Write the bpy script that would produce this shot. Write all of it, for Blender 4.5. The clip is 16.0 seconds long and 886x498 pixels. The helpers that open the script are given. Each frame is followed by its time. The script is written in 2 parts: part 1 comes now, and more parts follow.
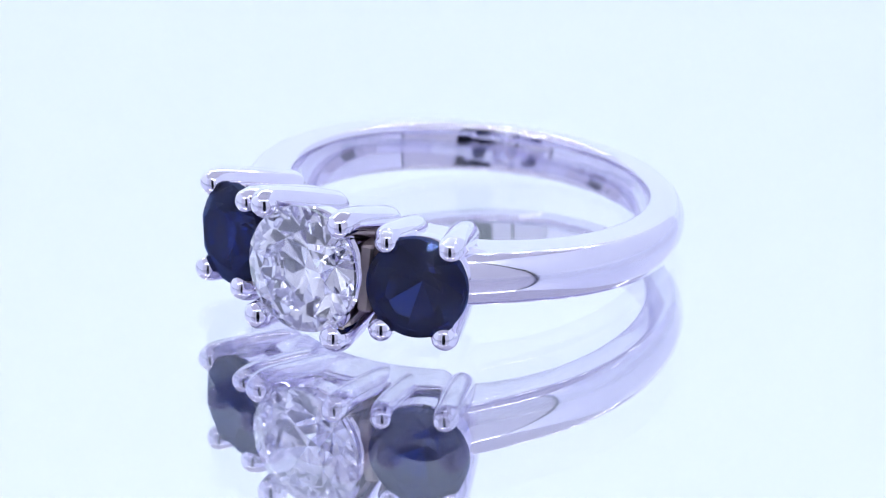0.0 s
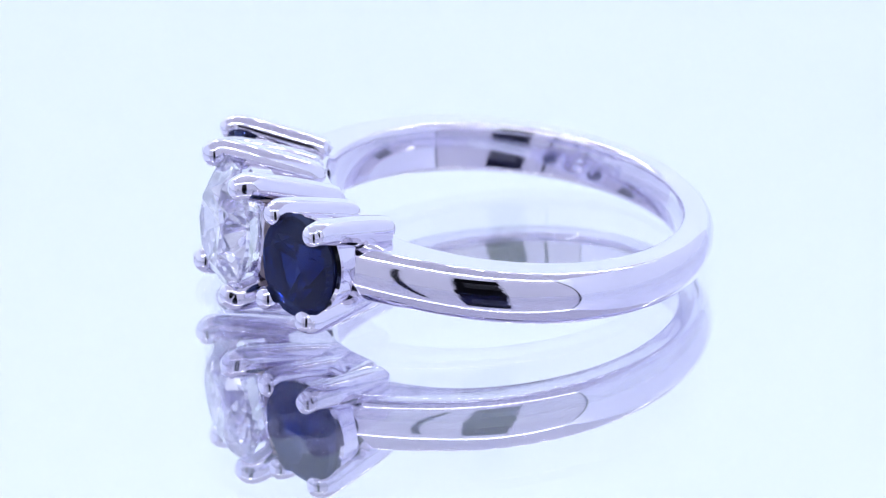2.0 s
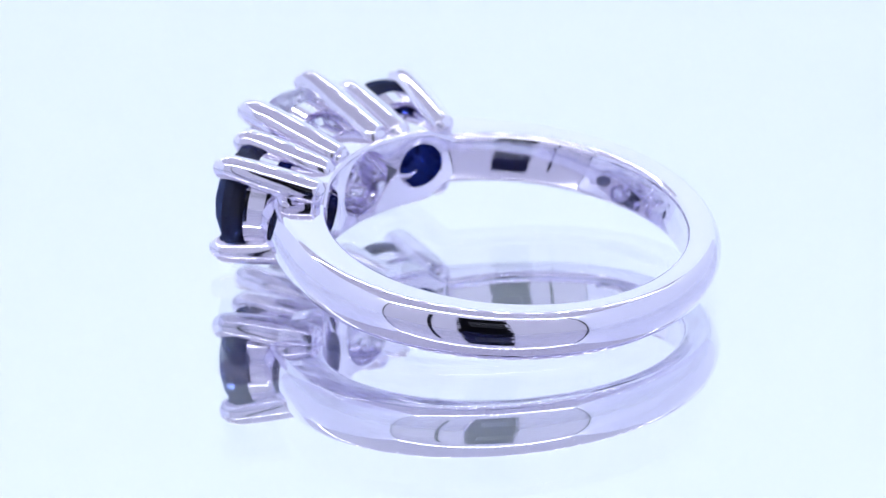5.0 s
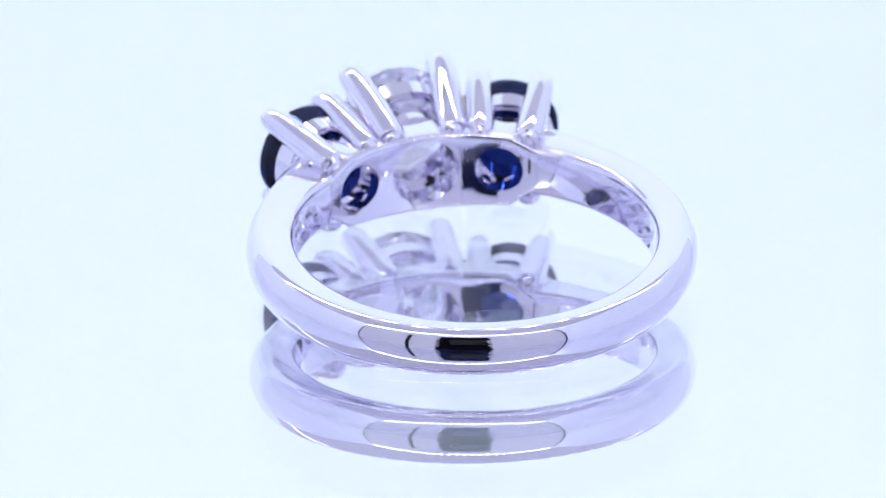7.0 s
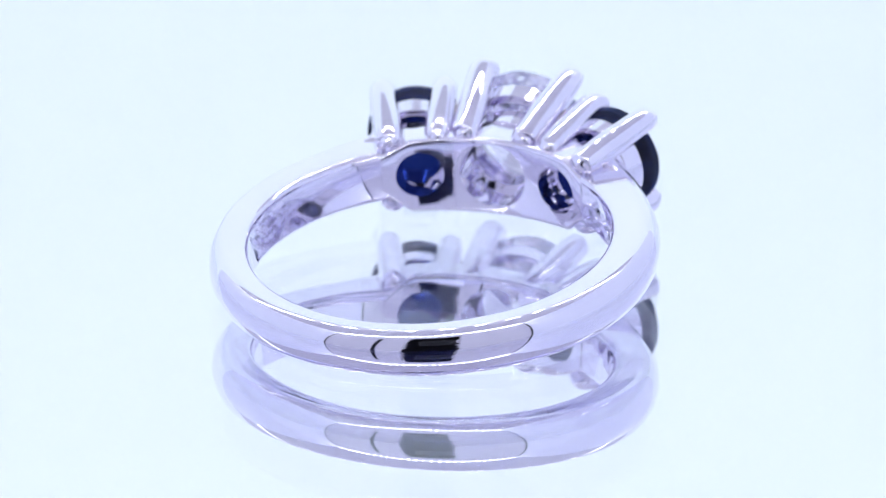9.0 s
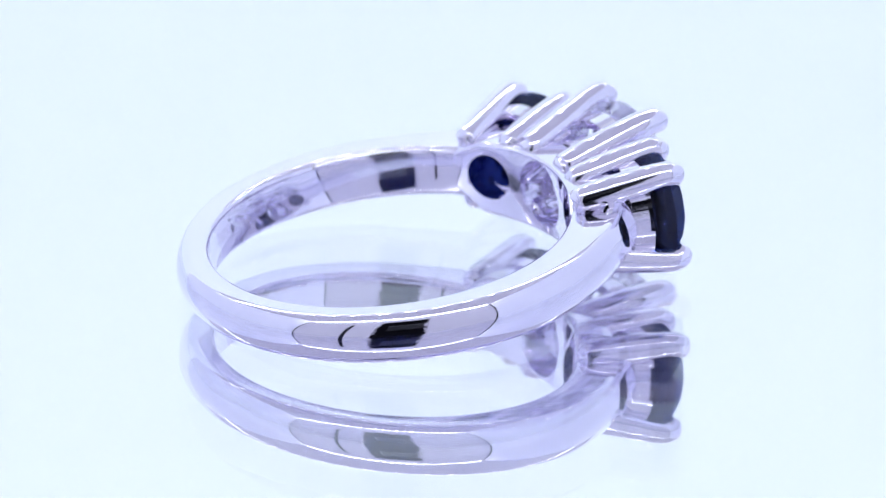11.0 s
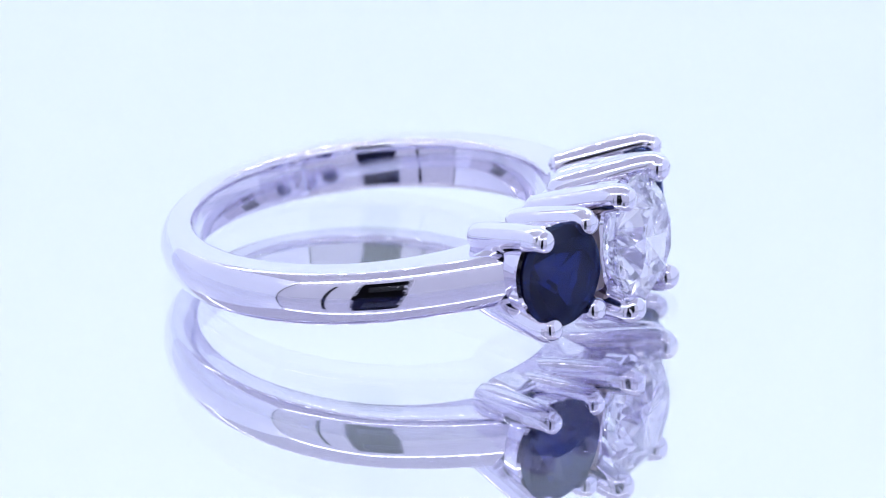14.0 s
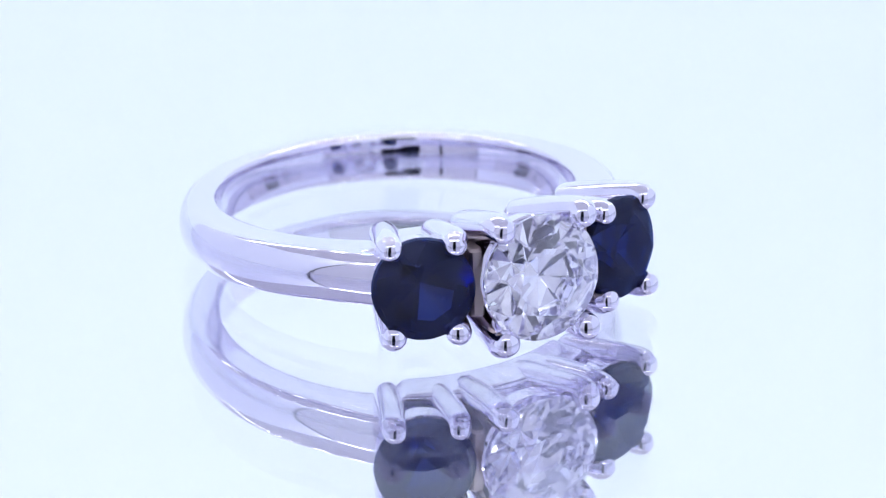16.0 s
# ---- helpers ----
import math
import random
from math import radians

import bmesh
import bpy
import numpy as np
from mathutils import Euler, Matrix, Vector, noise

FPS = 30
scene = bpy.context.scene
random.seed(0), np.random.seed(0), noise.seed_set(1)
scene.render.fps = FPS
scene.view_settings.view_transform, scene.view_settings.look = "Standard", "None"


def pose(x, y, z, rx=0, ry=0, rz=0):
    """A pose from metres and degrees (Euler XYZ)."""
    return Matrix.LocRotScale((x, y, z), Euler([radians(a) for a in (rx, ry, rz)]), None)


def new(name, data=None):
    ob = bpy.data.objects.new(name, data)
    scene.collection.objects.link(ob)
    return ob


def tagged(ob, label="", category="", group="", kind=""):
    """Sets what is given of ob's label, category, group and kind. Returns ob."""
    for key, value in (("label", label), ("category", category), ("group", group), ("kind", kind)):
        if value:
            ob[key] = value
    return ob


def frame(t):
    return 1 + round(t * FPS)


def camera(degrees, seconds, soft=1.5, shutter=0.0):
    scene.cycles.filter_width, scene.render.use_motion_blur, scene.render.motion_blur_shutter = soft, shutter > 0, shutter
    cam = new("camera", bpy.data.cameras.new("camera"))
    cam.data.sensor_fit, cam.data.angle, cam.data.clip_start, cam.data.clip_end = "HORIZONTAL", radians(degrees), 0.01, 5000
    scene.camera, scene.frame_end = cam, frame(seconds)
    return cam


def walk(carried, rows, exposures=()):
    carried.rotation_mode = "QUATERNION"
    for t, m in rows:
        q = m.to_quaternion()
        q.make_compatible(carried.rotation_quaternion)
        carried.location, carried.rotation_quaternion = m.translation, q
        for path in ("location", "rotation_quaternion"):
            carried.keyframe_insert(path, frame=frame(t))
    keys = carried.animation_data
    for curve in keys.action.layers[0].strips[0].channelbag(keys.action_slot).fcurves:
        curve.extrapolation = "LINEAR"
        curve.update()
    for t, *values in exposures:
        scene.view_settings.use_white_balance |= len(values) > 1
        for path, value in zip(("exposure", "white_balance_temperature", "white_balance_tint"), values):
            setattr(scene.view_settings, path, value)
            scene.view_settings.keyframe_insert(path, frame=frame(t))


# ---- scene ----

MM = 0.001

# ---- camera: a long macro lens on a stand that does not move ----
EYE = (0.0, -241.5 * MM, 103.4 * MM)
cam = camera(9.0, 16.0, soft=1.0)
cam.data.dof.use_dof = True
cam.data.dof.focus_distance = 0.254
cam.data.dof.aperture_fstop = 75.0
EYE_POSE = pose(*EYE, 90 - 23.0, 0.0, 0.0) @ pose(0, 0, 0, 0, 0, -0.48)
walk(cam, [(0.0, EYE_POSE), (16.0, EYE_POSE)])

# ---- world and light: the fabric of a light tent, given a glow of its own, and two strips of small lamps under its roof ----
world = bpy.data.worlds.new("world")
world.use_nodes = True
world.node_tree.nodes["Background"].inputs[0].default_value = (0.5, 0.5, 0.55, 1)
world.node_tree.nodes["Background"].inputs[1].default_value = 0.02
scene.world = world
scene.view_settings.exposure = 0.045
# light runs many times to and fro inside the stones and between the plate and the ring
scene.cycles.max_bounces = scene.cycles.transmission_bounces = scene.cycles.glossy_bounces = 40

# turning of the table, degrees
START, RATE = -35.06, -18.448
# place of the ring's centre on the table and how it leans on its long prongs, mm and degrees
OFF_X, OFF_Y, LIFT = -0.651, 2.745, 1.09
TILT, LEAN = 5.74, 1.18
AXIS_X = -0.04
MID = 0.945


# ---- materials ----
def material(name):
    m = bpy.data.materials.new(name)
    m.use_nodes = True
    n = m.node_tree.nodes
    n.clear()
    out = n.new("ShaderNodeOutputMaterial")
    return m, n, m.node_tree.links, out


def noise_bump(n, l, scale, strength, distance, detail=3.0):
    tc = n.new("ShaderNodeTexCoord")
    tx = n.new("ShaderNodeTexNoise")
    tx.inputs["Scale"].default_value = scale
    tx.inputs["Detail"].default_value = detail
    l.new(tc.outputs["Object"], tx.inputs["Vector"])
    b = n.new("ShaderNodeBump")
    b.inputs["Strength"].default_value = strength
    b.inputs["Distance"].default_value = distance
    l.new(tx.outputs["Fac"], b.inputs["Height"])
    return tx, b


def polished_metal(name, colour, rough, bump):
    m, n, l, out = material(name)
    p = n.new("ShaderNodeBsdfPrincipled")
    p.inputs["Base Color"].default_value = (*colour, 1)
    p.inputs["Metallic"].default_value = 1.0
    tx, b = noise_bump(n, l, 900.0, bump, 0.00002)
    r = n.new("ShaderNodeMapRange")
    r.inputs["To Min"].default_value = rough * 0.6
    r.inputs["To Max"].default_value = rough * 1.5
    l.new(tx.outputs["Fac"], r.inputs["Value"])
    l.new(r.outputs["Result"], p.inputs["Roughness"])
    l.new(b.outputs["Normal"], p.inputs["Normal"])
    l.new(p.outputs[0], out.inputs[0])
    return m


def gem(name, colour, ior, sheen_wear=0.0):
    """A clear stone; the last argument mixes in grey for reflected sheen and slight wear."""
    m, n, l, out = material(name)
    last = n.new("ShaderNodeBsdfGlass")
    last.inputs["Color"].default_value = (*colour, 1)
    last.inputs["IOR"].default_value = ior
    last.inputs["Roughness"].default_value = 0.0
    if sheen_wear:
        d = n.new("ShaderNodeBsdfDiffuse")
        d.inputs["Color"].default_value = (0.42, 0.42, 0.5, 1)
        tc = n.new("ShaderNodeTexCoord")
        tx = n.new("ShaderNodeTexNoise")
        tx.inputs["Scale"].default_value = 700.0
        tx.inputs["Detail"].default_value = 4.0
        l.new(tc.outputs["Object"], tx.inputs["Vector"])
        r = n.new("ShaderNodeMapRange")
        r.inputs["From Min"].default_value, r.inputs["From Max"].default_value = 0.3, 0.7
        r.inputs["To Min"].default_value, r.inputs["To Max"].default_value = sheen_wear * 0.5, sheen_wear * 1.5
        l.new(tx.outputs["Fac"], r.inputs["Value"])
        mx = n.new("ShaderNodeMixShader")
        l.new(r.outputs["Result"], mx.inputs[0])
        l.new(last.outputs[0], mx.inputs[1])
        l.new(d.outputs[0], mx.inputs[2])
        last = mx
    l.new(last.outputs[0], out.inputs[0])
    return m


def glowing_fabric(name, colour, strength):
    """White tent fabric, its lit look put in as emission, a little uneven."""
    m, n, l, out = material(name)
    d = n.new("ShaderNodeBsdfDiffuse")
    d.inputs["Color"].default_value = (0.4, 0.4, 0.4, 1)
    tx, b = noise_bump(n, l, 3.0, 0.1, 0.001, 2.0)
    r = n.new("ShaderNodeMapRange")
    r.inputs["To Min"].default_value = strength * 0.92
    r.inputs["To Max"].default_value = strength * 1.08
    l.new(tx.outputs["Fac"], r.inputs["Value"])
    e = n.new("ShaderNodeEmission")
    e.inputs["Color"].default_value = (*colour, 1)
    l.new(r.outputs["Result"], e.inputs["Strength"])
    a = n.new("ShaderNodeAddShader")
    l.new(d.outputs[0], a.inputs[0])
    l.new(e.outputs[0], a.inputs[1])
    l.new(a.outputs[0], out.inputs[0])
    return m


def plain(name, colour, rough, spec=0.4):
    m, n, l, out = material(name)
    p = n.new("ShaderNodeBsdfPrincipled")
    p.inputs["Roughness"].default_value = rough
    p.inputs["Specular IOR Level"].default_value = spec
    tx, b = noise_bump(n, l, 400.0, 0.2, 0.0001)
    mix = n.new("ShaderNodeMix")
    mix.data_type = "RGBA"
    mix.inputs["A"].default_value = (*[c * 0.85 for c in colour], 1)
    mix.inputs["B"].default_value = (*[min(1, c * 1.15) for c in colour], 1)
    l.new(tx.outputs["Fac"], mix.inputs["Factor"])
    l.new(mix.outputs["Result"], p.inputs["Base Color"])
    l.new(b.outputs["Normal"], p.inputs["Normal"])
    l.new(p.outputs[0], out.inputs[0])
    return m


def silvering():
    """The silvered back of the plate, with a faint blue diffuse veil mixed in."""
    m, n, l, out = material("mirror_silvering")
    g = n.new("ShaderNodeBsdfGlossy")
    g.inputs["Color"].default_value = (0.98, 0.973, 0.99, 1)
    g.inputs["Roughness"].default_value = 0.0
    d = n.new("ShaderNodeBsdfDiffuse")
    d.inputs["Color"].default_value = (0.20, 0.29, 1.0, 1)
    mx = n.new("ShaderNodeMixShader")
    mx.inputs[0].default_value = 0.08
    l.new(g.outputs[0], mx.inputs[1])
    l.new(d.outputs[0], mx.inputs[2])
    l.new(mx.outputs[0], out.inputs[0])
    return m


def lamp_glow(name, strength):
    m, n, l, out = material(name)
    e = n.new("ShaderNodeEmission")
    e.inputs["Color"].default_value = (0.86, 0.93, 1.0, 1)
    e.inputs["Strength"].default_value = strength
    l.new(e.outputs[0], out.inputs[0])
    return m


M_GOLD = polished_metal("white_gold_polished", (0.825, 0.80, 0.895), 0.04, 0.12)
# dull casting; brown reflections in the gap are put into its colour
M_CAST = polished_metal("white_gold_dull_shaded", (0.44, 0.375, 0.35), 0.34, 0.9)
M_DIAMOND = gem("diamond", (0.99, 0.99, 1.0), 2.42)
M_SAPPHIRE = gem("blue_sapphire", (0.10, 0.15, 0.38), 1.77, sheen_wear=0.07)
M_GLASS = gem("plate_glass", (0.995, 0.995, 1.0), 1.46)
M_SILVER = silvering()
# the light on each wall is put into its own glow and tint
M_BACK = glowing_fabric("tent_fabric_cool", (0.752, 0.918, 1.09), 0.685)
M_SIDE = glowing_fabric("tent_fabric_white", (0.655, 0.735, 1.12), 0.57)
M_ROOF = glowing_fabric("tent_fabric_roof", (0.68, 0.66, 1.0), 0.32)
M_FRONT = glowing_fabric("tent_fabric_front", (0.71, 0.71, 1.07), 0.335)
M_BLACK = plain("black_plastic", (0.012, 0.012, 0.013), 0.45)
M_WHITE = plain("white_plastic", (0.75, 0.75, 0.76), 0.4)
M_LED = lamp_glow("lamp_glow", 62.0)
M_CLOTH = plain("black_cloth", (0.012, 0.012, 0.014), 0.9, 0.1)


# ---- mesh helpers ----
def part(name, bm, mat, parent=None, label="", smooth=None):
    """Links a bmesh, built in millimetres, as one mesh object."""
    me = bpy.data.meshes.new(name)
    bmesh.ops.scale(bm, vec=(MM, MM, MM), verts=bm.verts)
    bm.to_mesh(me)
    bm.free()
    me.materials.append(mat)
    if smooth is not None:
        me.shade_smooth()
        me.set_sharp_from_angle(angle=radians(smooth))
    ob = new(name, me)
    ob.parent = parent
    return tagged(ob, label)


def loft(rings, closed_path=False, caps=True):
    """A skin over rings of points."""
    bm = bmesh.new()
    vs = [[bm.verts.new(p) for p in ring] for ring in rings]
    n = len(vs[0])
    last = len(vs) if closed_path else len(vs) - 1
    for i in range(last):
        a, b = vs[i], vs[(i + 1) % len(vs)]
        for j in range(n):
            bm.faces.new((a[j], a[(j + 1) % n], b[(j + 1) % n], b[j]))
    if caps and not closed_path:
        bm.faces.new(list(reversed(vs[0])))
        bm.faces.new(vs[-1])
    bmesh.ops.recalc_face_normals(bm, faces=bm.faces)
    return bm


def smooth_path(pts, steps):
    """Catmull-Rom through the points; each point is a tuple of numbers."""
    p = [np.array(q, float) for q in pts]
    p = [2 * p[0] - p[1], *p, 2 * p[-1] - p[-2]]
    out = []
    for i in range(1, len(p) - 2):
        for k in range(steps):
            t = k / steps
            a, b, c, d = p[i - 1:i + 3]
            out.append(0.5 * (2 * b + (c - a) * t + (2 * a - 5 * b + 4 * c - d) * t * t + (3 * b - a - 3 * c + d) * t ** 3))
    out.append(p[-2])
    return out


def tube(path, sides=20, flat=1.0, ball=True):
    """A rod along points (x, y, z, radius), with a round end."""
    pts = smooth_path(path, 6)
    rings = []
    c = [Vector(q[:3]) for q in pts]
    for i, q in enumerate(pts):
        d = (c[min(i + 1, len(c) - 1)] - c[max(i - 1, 0)]).normalized()
        u = d.cross(Vector((0, 0, 1))).normalized()
        v = u.cross(d)
        rings.append((c[i], d, u, v, q[3]))
    out = []
    for o, d, u, v, r in rings:
        out.append([o + (u * math.cos(a) * flat + v * math.sin(a)) * r for a in (2 * math.pi * k / sides for k in range(sides))])
    if ball:
        o, d, u, v, r = rings[-1]
        for k in range(1, 7):
            e = math.pi / 2 * k / 6.3
            out.append([o + d * r * 0.85 * math.sin(e) + (u * math.cos(a) * flat + v * math.sin(a)) * r * math.cos(e)
                        for a in (2 * math.pi * j / sides for j in range(sides))])
    return loft(out)


def box_mesh(size, centre, bevel=0.0, segs=3):
    bm = bmesh.new()
    bmesh.ops.create_cube(bm, size=1, matrix=Matrix.Translation(centre) @ Matrix.Diagonal((*size, 1)))
    if bevel:
        bmesh.ops.bevel(bm, geom=list(bm.edges), offset=bevel, segments=segs, affect="EDGES", profile=0.5)
    return bm


def rounded_disc(radius, z0, z1, bevel, sides=160):
    prof = [(radius - bevel, z0), (radius - 0.3 * bevel, z0 + 0.3 * bevel), (radius, z0 + bevel),
            (radius, z1 - bevel), (radius - 0.3 * bevel, z1 - 0.3 * bevel), (radius - bevel, z1)]
    return loft([[(r * math.cos(a), r * math.sin(a), z) for a in (2 * math.pi * k / sides for k in range(sides))] for r, z in prof])


def brilliant(radius, table, crown_deg, pav_deg, girdle, main=8, halves=1.6):
    """A round brilliant, cut plane by plane out of a block; its table looks along +z, its girdle lies at z = 0."""
    bm = bmesh.new()
    bmesh.ops.create_cube(bm, size=radius * 4)
    g = girdle * radius / 2
    top = g + radius * (1 - table) * math.tan(radians(crown_deg))
    cuts = []

    def cone(az, deg, at_r, at_z, up):
        e = radians(deg)
        no = Vector((math.sin(e) * math.cos(az), math.sin(e) * math.sin(az), math.cos(e) * up))
        cuts.append((Vector((at_r * math.cos(az), at_r * math.sin(az), at_z)), no))

    step = 2 * math.pi / main
    for k in range(main * 6):
        az = step / 6 * (k + 0.5)
        cuts.append((Vector((radius * math.cos(az), radius * math.sin(az), 0)), Vector((math.cos(az), math.sin(az), 0))))
    cuts.append((Vector((0, 0, top)), Vector((0, 0, 1))))
    for k in range(main):
        az = step * k
        cone(az, crown_deg, radius, g, 1)
        cone(az, pav_deg, radius, -g, -1)
        cone(az + step / 2, crown_deg * 0.62, table * radius * math.cos(step / 2), top, 1)
        for s in (-1, 1):
            cone(az + s * step / 4, crown_deg + 6.0, radius * 1.004, g, 1)
            cone(az + s * step / 4 + 0.0, pav_deg + halves, radius * 1.0, -g, -1)
    for co, no in cuts:
        r = bmesh.ops.bisect_plane(bm, geom=[*bm.verts, *bm.edges, *bm.faces], dist=1e-6, plane_co=co, plane_no=no, clear_outer=True)
        edges = [e for e in r["geom_cut"] if isinstance(e, bmesh.types.BMEdge) and e.is_boundary]
        if len(edges) > 2:
            bmesh.ops.contextual_create(bm, geom=edges)
    bmesh.ops.recalc_face_normals(bm, faces=bm.faces)
    return bm


def bare_object(bm):
    me = bpy.data.meshes.new("blank")
    bm.to_mesh(me)
    bm.free()
    return new("blank", me)


def cut_out(bm, cutters):
    """The bmesh less the cutters."""
    body = bare_object(bm)
    tools = [bare_object(c) for c in cutters]
    for t in tools:
        md = body.modifiers.new("cut", "BOOLEAN")
        md.object, md.operation, md.solver = t, "DIFFERENCE", "EXACT"
    me = bpy.data.meshes.new_from_object(body.evaluated_get(bpy.context.evaluated_depsgraph_get()))
    out = bmesh.new()
    out.from_mesh(me)
    for ob in (body, *tools):
        old = ob.data
        bpy.data.objects.remove(ob)
        bpy.data.meshes.remove(old)
    bpy.data.meshes.remove(me)
    return out


def ring_point(psi, r, z):
    """psi: degrees round the ring from the middle of its head, which looks along -y."""
    a = radians(psi)
    return Vector((r * math.sin(a), -r * math.cos(a), z))


# ---- light tent ----
def panel(name, size, centre, mat, label):
    ob = part(name, box_mesh(size, centre, 1.0, 1), mat)
    return tagged(ob, label, "tent wall", kind="structure")


FLOOR_Z = -45.0
LEFT, RIGHT = -350.0, 246.0
SPAN, MIDX = RIGHT - LEFT, (LEFT + RIGHT) / 2
TALL = 385.0
panel("wall_back", (SPAN, 6, TALL), (MIDX, 340, FLOOR_Z + TALL / 2), M_BACK, "pale cool white fabric back of a light tent")
panel("wall_left", (6, 584, TALL), (LEFT - 3, 47, FLOOR_Z + TALL / 2), M_SIDE, "white translucent fabric side of a light tent")
panel("wall_right", (6, 584, TALL), (RIGHT + 3, 47, FLOOR_Z + TALL / 2), M_SIDE, "white translucent fabric side of a light tent")
panel("ceiling", (SPAN + 12, 600, 6), (MIDX, 47, FLOOR_Z + TALL + 3), M_ROOF, "white translucent fabric roof of a light tent")
panel("floor", (SPAN + 12, 600, 6), (MIDX, 47, FLOOR_Z - 3), M_WHITE, "white plastic floor of a light tent")
# the front has a tall slit for the camera, dark behind
SLIT_L, SLIT_R = -76.0, 42.0
panel("wall_front_1", (SLIT_L - LEFT - 4, 4, TALL - 4), ((LEFT + 4 + SLIT_L) / 2, -247, FLOOR_Z + TALL / 2), M_FRONT, "pinkish white fabric front of a light tent")
panel("wall_front_2", (RIGHT - 4 - SLIT_R, 4, TALL - 4), ((RIGHT - 4 + SLIT_R) / 2, -247, FLOOR_Z + TALL / 2), M_FRONT, "pinkish white fabric front of a light tent")
panel("wall_front_3", (SLIT_R - SLIT_L - 2, 4, TALL - 260), ((SLIT_L + SLIT_R) / 2, -247, FLOOR_Z + 128 + TALL / 2), M_FRONT, "pinkish white fabric flap above the slit of a light tent")
# unseen tabs, added so that the slit's reflection gets jagged edges
tab_rng = random.Random(4)
for edge, way in ((SLIT_L, 1), (SLIT_R, -1)):
    z = FLOOR_Z + 60
    while z < FLOOR_Z + 252:
        tall, wide = tab_rng.uniform(4, 11), tab_rng.uniform(1.5, 11)
        panel("edge_tab", (wide, 1.6, tall), (edge + way * wide / 2, -246.4, z + tall / 2), M_FRONT, "added fabric tab that makes the slit reflect with a ragged edge")
        z += tall + tab_rng.uniform(0.5, 7)
# unseen black sheet, added to keep the slit dark in reflections
panel("slit_backing", (700, 6, 700), (0, -420, FLOOR_Z + 300), M_CLOTH, "added black sheet behind the camera that keeps the slit dark")
for x in (LEFT + 6, RIGHT - 6):
    panel("seam", (4, 2, TALL - 10), (x, -243.5, FLOOR_Z + TALL / 2), M_CLOTH, "dark sewn seam in a corner of the tent")
panel("zip", (11, 2, 230), (-143, -243.5, FLOOR_Z + 120), M_CLOTH, "dark zip in the front of the tent")


# ---- strips of small lamps under the roof ----
def build_lamp_strip(y, z, count, pitch):
    strip = new("lamp_strip")
    strip.matrix_world = pose(MIDX * MM, y * MM, z * MM)
    part("rail", box_mesh((count * pitch + 16, 20, 6), (0, 0, 4), 1.0, 2), M_WHITE, strip)
    for k in range(count):
        bm = bmesh.new()
        bmesh.ops.create_uvsphere(bm, u_segments=10, v_segments=5, radius=3.9)
        bmesh.ops.scale(bm, vec=(1, 2.2, 0.6), verts=bm.verts)
        bmesh.ops.translate(bm, vec=((k - (count - 1) / 2) * pitch, 0, 0.5), verts=bm.verts)
        part("bulb", bm, M_LED, strip, smooth=60)
    return tagged(strip, "white strip of small bright lamps under the tent roof", "lamp strip", "lamp strips")


build_lamp_strip(-236, FLOOR_Z + TALL - 13, 28, 20.4)
build_lamp_strip(200, FLOOR_Z + TALL - 13, 28, 20.4)


# ---- camera body, seen only as a dark shape in the polished metal ----
def build_camera_body():
    base = new("camera_body")
    base.matrix_world = Matrix.Translation((0, -0.262, 0.1034 + 0.008)) @ pose(0, 0, 0, -23.0, 0, 0)
    part("body", box_mesh((90, 30, 76), (-6, -18, 0), 6), M_BLACK, base)
    part("lens_barrel", loft([[(r * math.cos(a), y, r * math.sin(a)) for a in (2 * math.pi * k / 64 for k in range(64))]
                              for r, y in ((30, -4), (30, 4), (28, 6), (22, 6), (20, 3))]), M_BLACK, base, smooth=40)
    tagged(base, "black camera body with a short lens barrel", "camera")


build_camera_body()


# ---- turntable ----
def build_turntable():
    t = new("turntable")
    part("mirror_plate", rounded_disc(110, -2.84, -0.10, 0.5), M_GLASS, t, "clear glass plate", smooth=5)
    part("silvering", rounded_disc(109.5, -3.1, -2.85, 0.05), M_SILVER, t, "silvered mirror backing", smooth=5)
    part("platter", rounded_disc(112, -15, -3.11, 1.5), M_WHITE, t, "white plastic platter", smooth=30)
    part("foot", rounded_disc(95, FLOOR_Z, -15, 2.0), M_WHITE, t, smooth=30)
    return tagged(t, "round turntable with a mirror glass top", "turntable")


TABLE = build_turntable()


# ---- ring ----
STONES = {
    "centre": dict(axis=0.0, tip=(0.0, 13.27), lat=2.16, high=2.70, back=3.7, base_lat=1.5, base_high=1.62, r=2.93),
    "right": dict(axis=20.4, tip=(5.31, 11.59), lat=1.49, high=2.12, back=3.75, base_lat=1.15, base_high=1.5, r=2.34),
    "left": dict(axis=-20.4, tip=(-5.31, 11.59), lat=1.49, high=2.12, back=3.75, base_lat=1.15, base_high=1.5, r=2.34),
}


def stone_frame(s):
    """Local x sideways, y up the ring's axis, z outward; origin in the plane of the prongs' tips."""
    a = radians(s["axis"])
    out = Vector((math.sin(a), -math.cos(a), 0))
    side = Vector((math.cos(a), math.sin(a), 0))
    up = out.cross(side)
    m = Matrix((side, up, out)).transposed().to_4x4()
    return Matrix.Translation((s["tip"][0], -s["tip"][1], MID)) @ m


def bore(psi):
    """Distance from the ring's middle to the round of the finger hole."""
    a = radians(psi)
    return -0.5 * math.cos(a) + math.sqrt(8.38 ** 2 - (0.5 * math.sin(a)) ** 2)


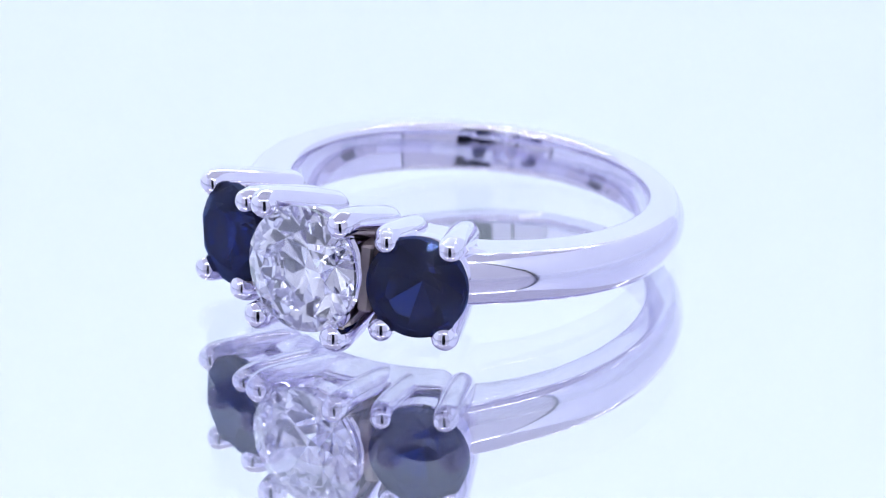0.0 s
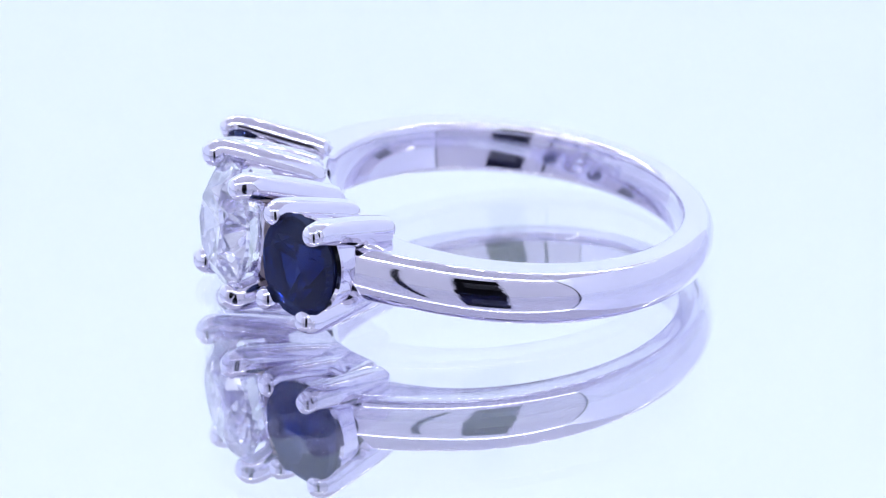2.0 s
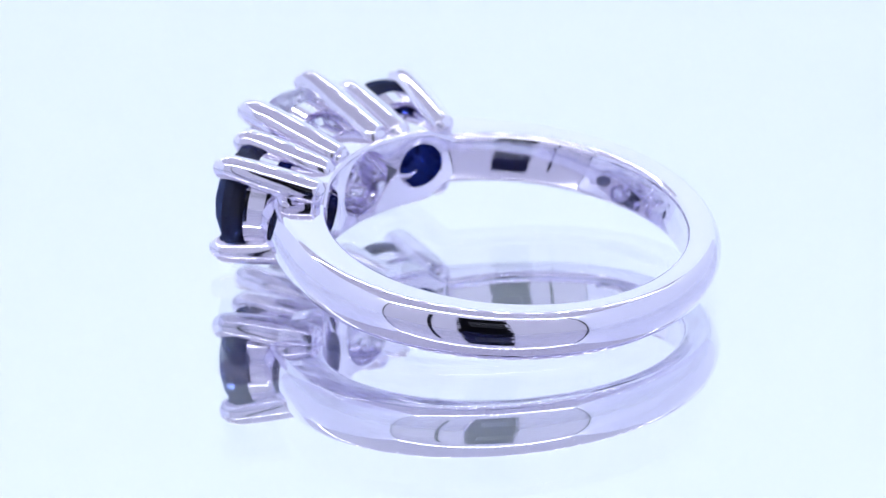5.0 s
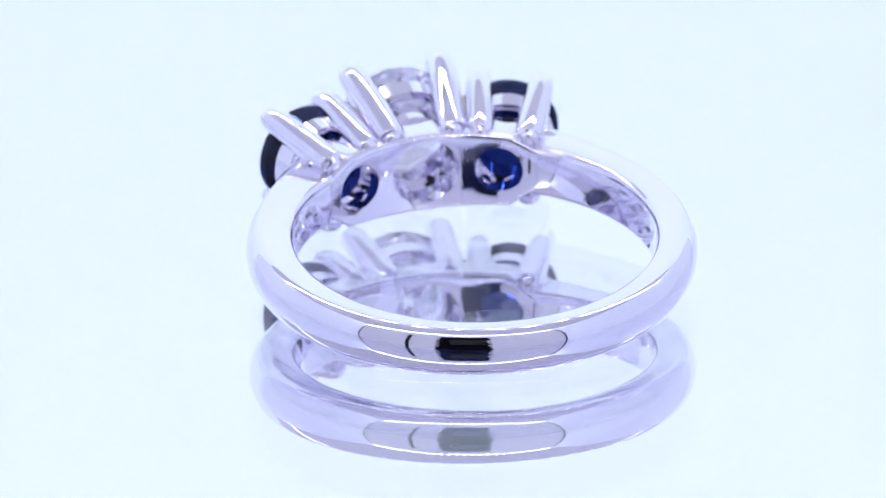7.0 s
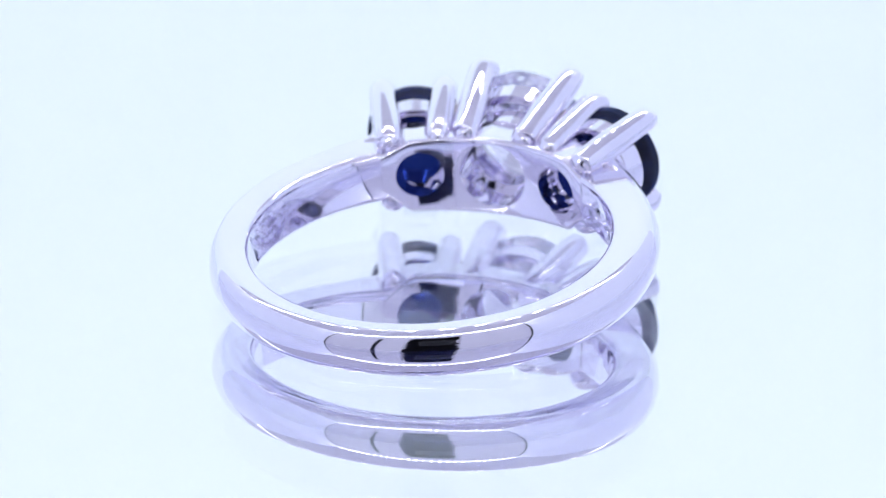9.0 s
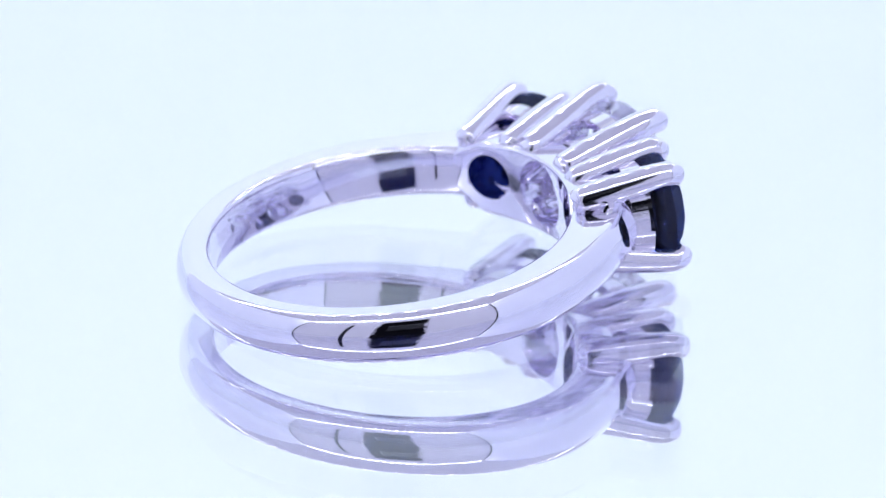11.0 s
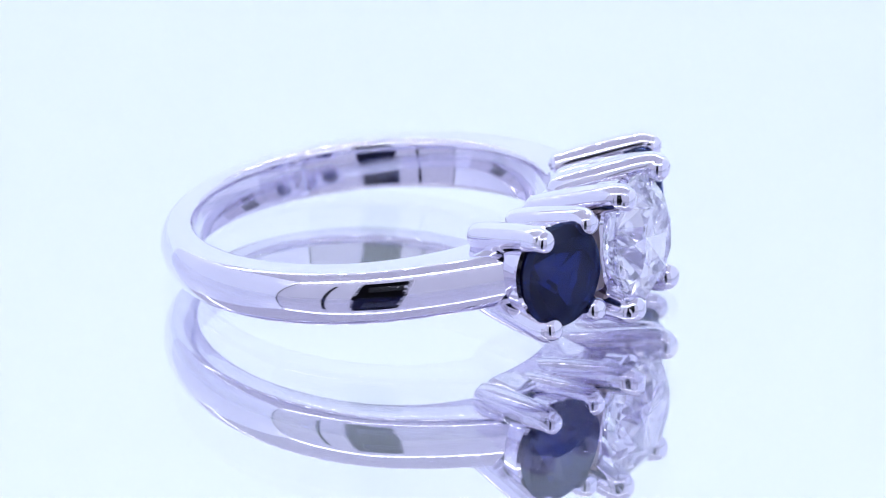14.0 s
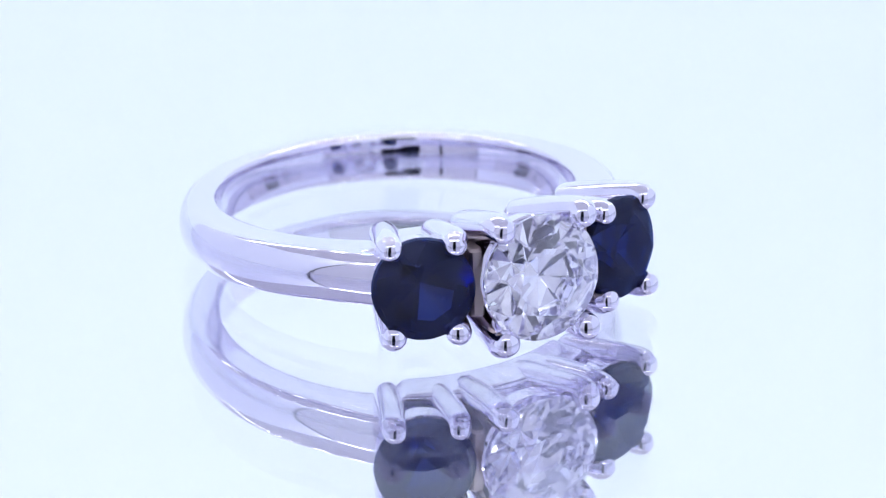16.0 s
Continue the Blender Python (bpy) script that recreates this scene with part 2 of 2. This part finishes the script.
def build_shank():
    rings = []
    for k in range(0, 181):
        psi = 33.2 + (360 - 66.4) * k / 180
        near = min(psi, 360 - psi)
        f = min(1.0, (180 - near) / 90)
        # round outside, a little straighter at the shoulders; the bore lies off centre, so that the band is thinnest at the back
        ro = 10.42 + 0.66 * max(0.0, (60 - near) / 26) ** 2
        ri, hw = bore(psi) + 1.1 * min(1.0, max(0.0, (36.5 - near) / 2)), 1.13 + 0.12 * f
        pr = []
        # a D section: flat sides, an arc outside, softened edges
        c, edge = 0.5, radians(40)
        w0 = hw - c + c * math.sin(edge)
        rad = w0 / math.sin(edge)
        for j in range(5):
            e = math.pi / 2 + (edge - math.pi / 2) * j / 4
            pr.append((ro - rad + rad * math.cos(edge) - c * math.cos(edge) + c * math.cos(e), hw - c + c * math.sin(e)))
        for j in range(1, 16):
            e = edge * (1 - 2 * j / 16)
            pr.append((ro - rad + rad * math.cos(e), rad * math.sin(e)))
        for j in range(5):
            e = -edge - (math.pi / 2 - edge) * j / 4
            pr.append((ro - rad + rad * math.cos(edge) - c * math.cos(edge) + c * math.cos(e), -hw + c + c * math.sin(e)))
        q = 0.3
        for j in range(4):
            e = math.pi / 2 * j / 3
            pr.append((ri + q - q * math.sin(e), -hw + q - q * math.cos(e)))
        for j in range(4):
            e = math.pi / 2 * j / 3
            pr.append((ri + q - q * math.cos(e), hw - q + q * math.sin(e)))
        rings.append([ring_point(psi, r, MID - 0.1 * f + z) for r, z in pr])
    return loft(rings)


def build_head_base():
    rings = []
    for k in range(0, 61):
        psi = -39 + 78 * k / 60
        e = abs(psi) / 35
        fall = max(0.0, (abs(psi) - 29.5) / 9.5)
        ri, ro, b = bore(psi) - 0.02, 9.9 - 0.1 * e, 0.22
        hh = (1.86 - 0.2 * min(e, 0.9) ** 2) * (1 - fall) + 1.0 * fall
        lo = hh + 0.26 * (1 - fall)
        arc = [(b - b * math.sin(math.pi / 8 * i), b - b * math.cos(math.pi / 8 * i)) for i in range(5)]
        sec = [(ri + p, -lo + q) for p, q in arc] + [(ri + p, hh - q) for p, q in reversed(arc)]
        sec += [(ro - p, hh - q) for p, q in arc] + [(ro - p, -lo + q) for p, q in reversed(arc)]
        rings.append([ring_point(psi, r, MID - 0.12 * (1 - fall) + z) for r, z in sec])
    holes = []
    for name, s in STONES.items():
        bm = bmesh.new()
        rad = 1.56 if name == "centre" else 1.08
        bmesh.ops.create_cone(bm, cap_ends=True, segments=48, radius1=rad, radius2=rad * 1.15, depth=8)
        bmesh.ops.transform(bm, matrix=stone_frame(s) @ Matrix.Translation((-0.2 * (s["axis"] > 0) + 0.2 * (s["axis"] < 0), -0.12, -4.2)), verts=bm.verts)
        holes.append(bm)
    return cut_out(loft(rings), holes)


def foot_depth(m, x, radius):
    """How deep under a stone, at x beside its axis, the ring's inner round of that radius lies."""
    p = (m @ Vector((x, 0, 0))).xy
    out = Vector((m[0][2], m[1][2]))
    b, c = p.dot(out), p.dot(p) - radius * radius
    return -b + math.sqrt(b * b - c)


def build_shoulder(m, sx, bl, bh, sz):
    """The fillet that carries an outer prong down onto the band."""
    pts = [(*(m @ Vector((bl - 0.2 * sx, bh * 0.85, -1.6))), 0.2), (*(m @ Vector((bl + 0.18 * sx, bh * 0.68, -2.9))), 0.46),
           (*ring_point(41 * sx, 9.75, MID + 0.66 * sz), 0.46), (*ring_point(47 * sx, 9.55, MID + 0.55 * sz), 0.3)]
    return tube(pts)


def build_rail(s, z0, z1, r0, r1, wall):
    """A conical collar under a stone."""
    m = stone_frame(s)
    prof = [(r0, z0), (r0 + 0.02, z0), (r1, z1 - 0.1), (r1 - 0.06, z1), (r1 - wall, z1), (r0 - wall, z0 + 0.04)]
    rings = []
    for k in range(64):
        a = 2 * math.pi * k / 64
        rings.append([m @ Vector((r * math.cos(a), r * math.sin(a), z)) for r, z in prof])
    return loft(rings, closed_path=True)


def build_basket_wall(s, side):
    """A curved wall beside a stone, from the gallery up to the stone's girdle."""
    m, r, h = stone_frame(s), s["r"], s["back"]
    rings = []
    for k in range(17):
        a = radians(-46 + 92 * k / 16)
        prof = [(r * 0.68, -h - 0.3), (r * 0.93, -1.32), (r * 0.93 - 0.12, -1.18), (r * 0.93 - 0.3, -1.28), (r * 0.68 - 0.3, -h - 0.3)]
        rings.append([m @ Vector((side * q * math.cos(a), q * math.sin(a), z)) for q, z in prof])
    return loft(rings)


def build_bridge(side):
    """The metal that closes the gap between the middle basket and one beside it."""
    plan = [(1.85, 8.7), (2.62, 8.7), (3.08, 11.75), (2.98, 11.92), (2.6, 12.02), (2.46, 11.9)]
    b, h = 0.12, 1.6
    levels = ((-h, 0.93), (-h + b, 1.0), (h - b, 1.0), (h, 0.93))
    cx, cy = 2.5, 10.2
    return loft([[(side * (cx + (x - cx) * k), -(cy + (y - cy) * k), MID + z) for x, y in plan] for z, k in levels])


def build_ring():
    ring = new("gem_ring")
    part("shank", build_shank(), M_GOLD, ring, "polished white gold band", smooth=50)
    part("head_base", build_head_base(), M_GOLD, ring, "pierced white gold gallery", smooth=30)
    for side in (-1, 1):
        part("bridge", build_bridge(side), M_CAST, ring, "dull unpolished metal, brown reflections put into its colour", smooth=35)
    for name, s in STONES.items():
        m = stone_frame(s)
        big = name == "centre"
        r = s["r"]
        part("upper_rail", build_rail(s, -2.25, -1.28, r * 0.865, r * 0.92, 0.4), M_GOLD, ring, smooth=30)
        part("lower_rail", build_rail(s, -s["back"] + 0.1, -2.5, r * 0.63, r * 0.66, 0.3), M_GOLD, ring, smooth=30)
        for sx in (-1, 1):
            part("basket_wall", build_basket_wall(s, sx), M_GOLD, ring, smooth=40)
            for sz in (-1, 1):
                L, H, bl, bh = s["lat"] * sx, s["high"] * sz, s["base_lat"] * sx, s["base_high"] * sz
                w = 0.68 if big else 0.63
                zf = foot_depth(m, bl, 8.15)
                pts = [(bl, bh - 0.1 * sz, zf, w * 0.4), (bl, bh - 0.06 * sz, zf + 0.12, w * 0.72), (bl, bh, zf + 0.5, w * 1.05),
                       (bl + (L - bl) * 0.45, bh + (H - bh) * 0.48, zf * 0.52, w * 1.13),
                       (L, H, -0.6, w * 1.0), (L * 0.97, H * 0.97, -0.05, w * 0.9)]
                pts = [(*(m @ Vector(q[:3])), q[3]) for q in pts]
                part("prong", tube(pts), M_GOLD, ring, smooth=60)
                if not big and sx * s["axis"] > 0:
                    part("shoulder", build_shoulder(m, sx, bl, bh, sz), M_GOLD, ring, smooth=60)
        if big:
            bm = brilliant(r, 0.57, 34.5, 40.8, 0.05)
        else:
            bm = brilliant(r, 0.56, 32.5, 42.6, 0.17, halves=3.2)
        bmesh.ops.transform(bm, matrix=m @ Matrix.Translation((0, 0, -0.42 if big else -0.52)) @ Matrix.Rotation(0.2, 4, "Z"), verts=bm.verts)
        part("diamond" if big else "sapphire", bm, M_DIAMOND if big else M_SAPPHIRE, ring,
             "round brilliant cut clear diamond" if big else "round cut dark blue sapphire")
    return tagged(ring, "polished white gold ring with diamond between two sapphires", "ring")


RING = build_ring()


def motions():
    table_rows, ring_rows = [], []
    for k in range(33):
        t = k * 0.5
        spin = pose(AXIS_X * MM, 0, 0, 0, 0, START + RATE * t)
        table_rows.append((t, spin))
        seat = pose(OFF_X * MM, OFF_Y * MM, (LIFT + 1.4) * MM) @ pose(0, 0, 0, 0, LEAN, 0) @ pose(0, 0, 0, -TILT, 0, 0)
        ring_rows.append((t, spin @ seat @ pose(0, 0, -1.4 * MM)))
    walk(TABLE, table_rows)
    walk(RING, ring_rows)


motions()
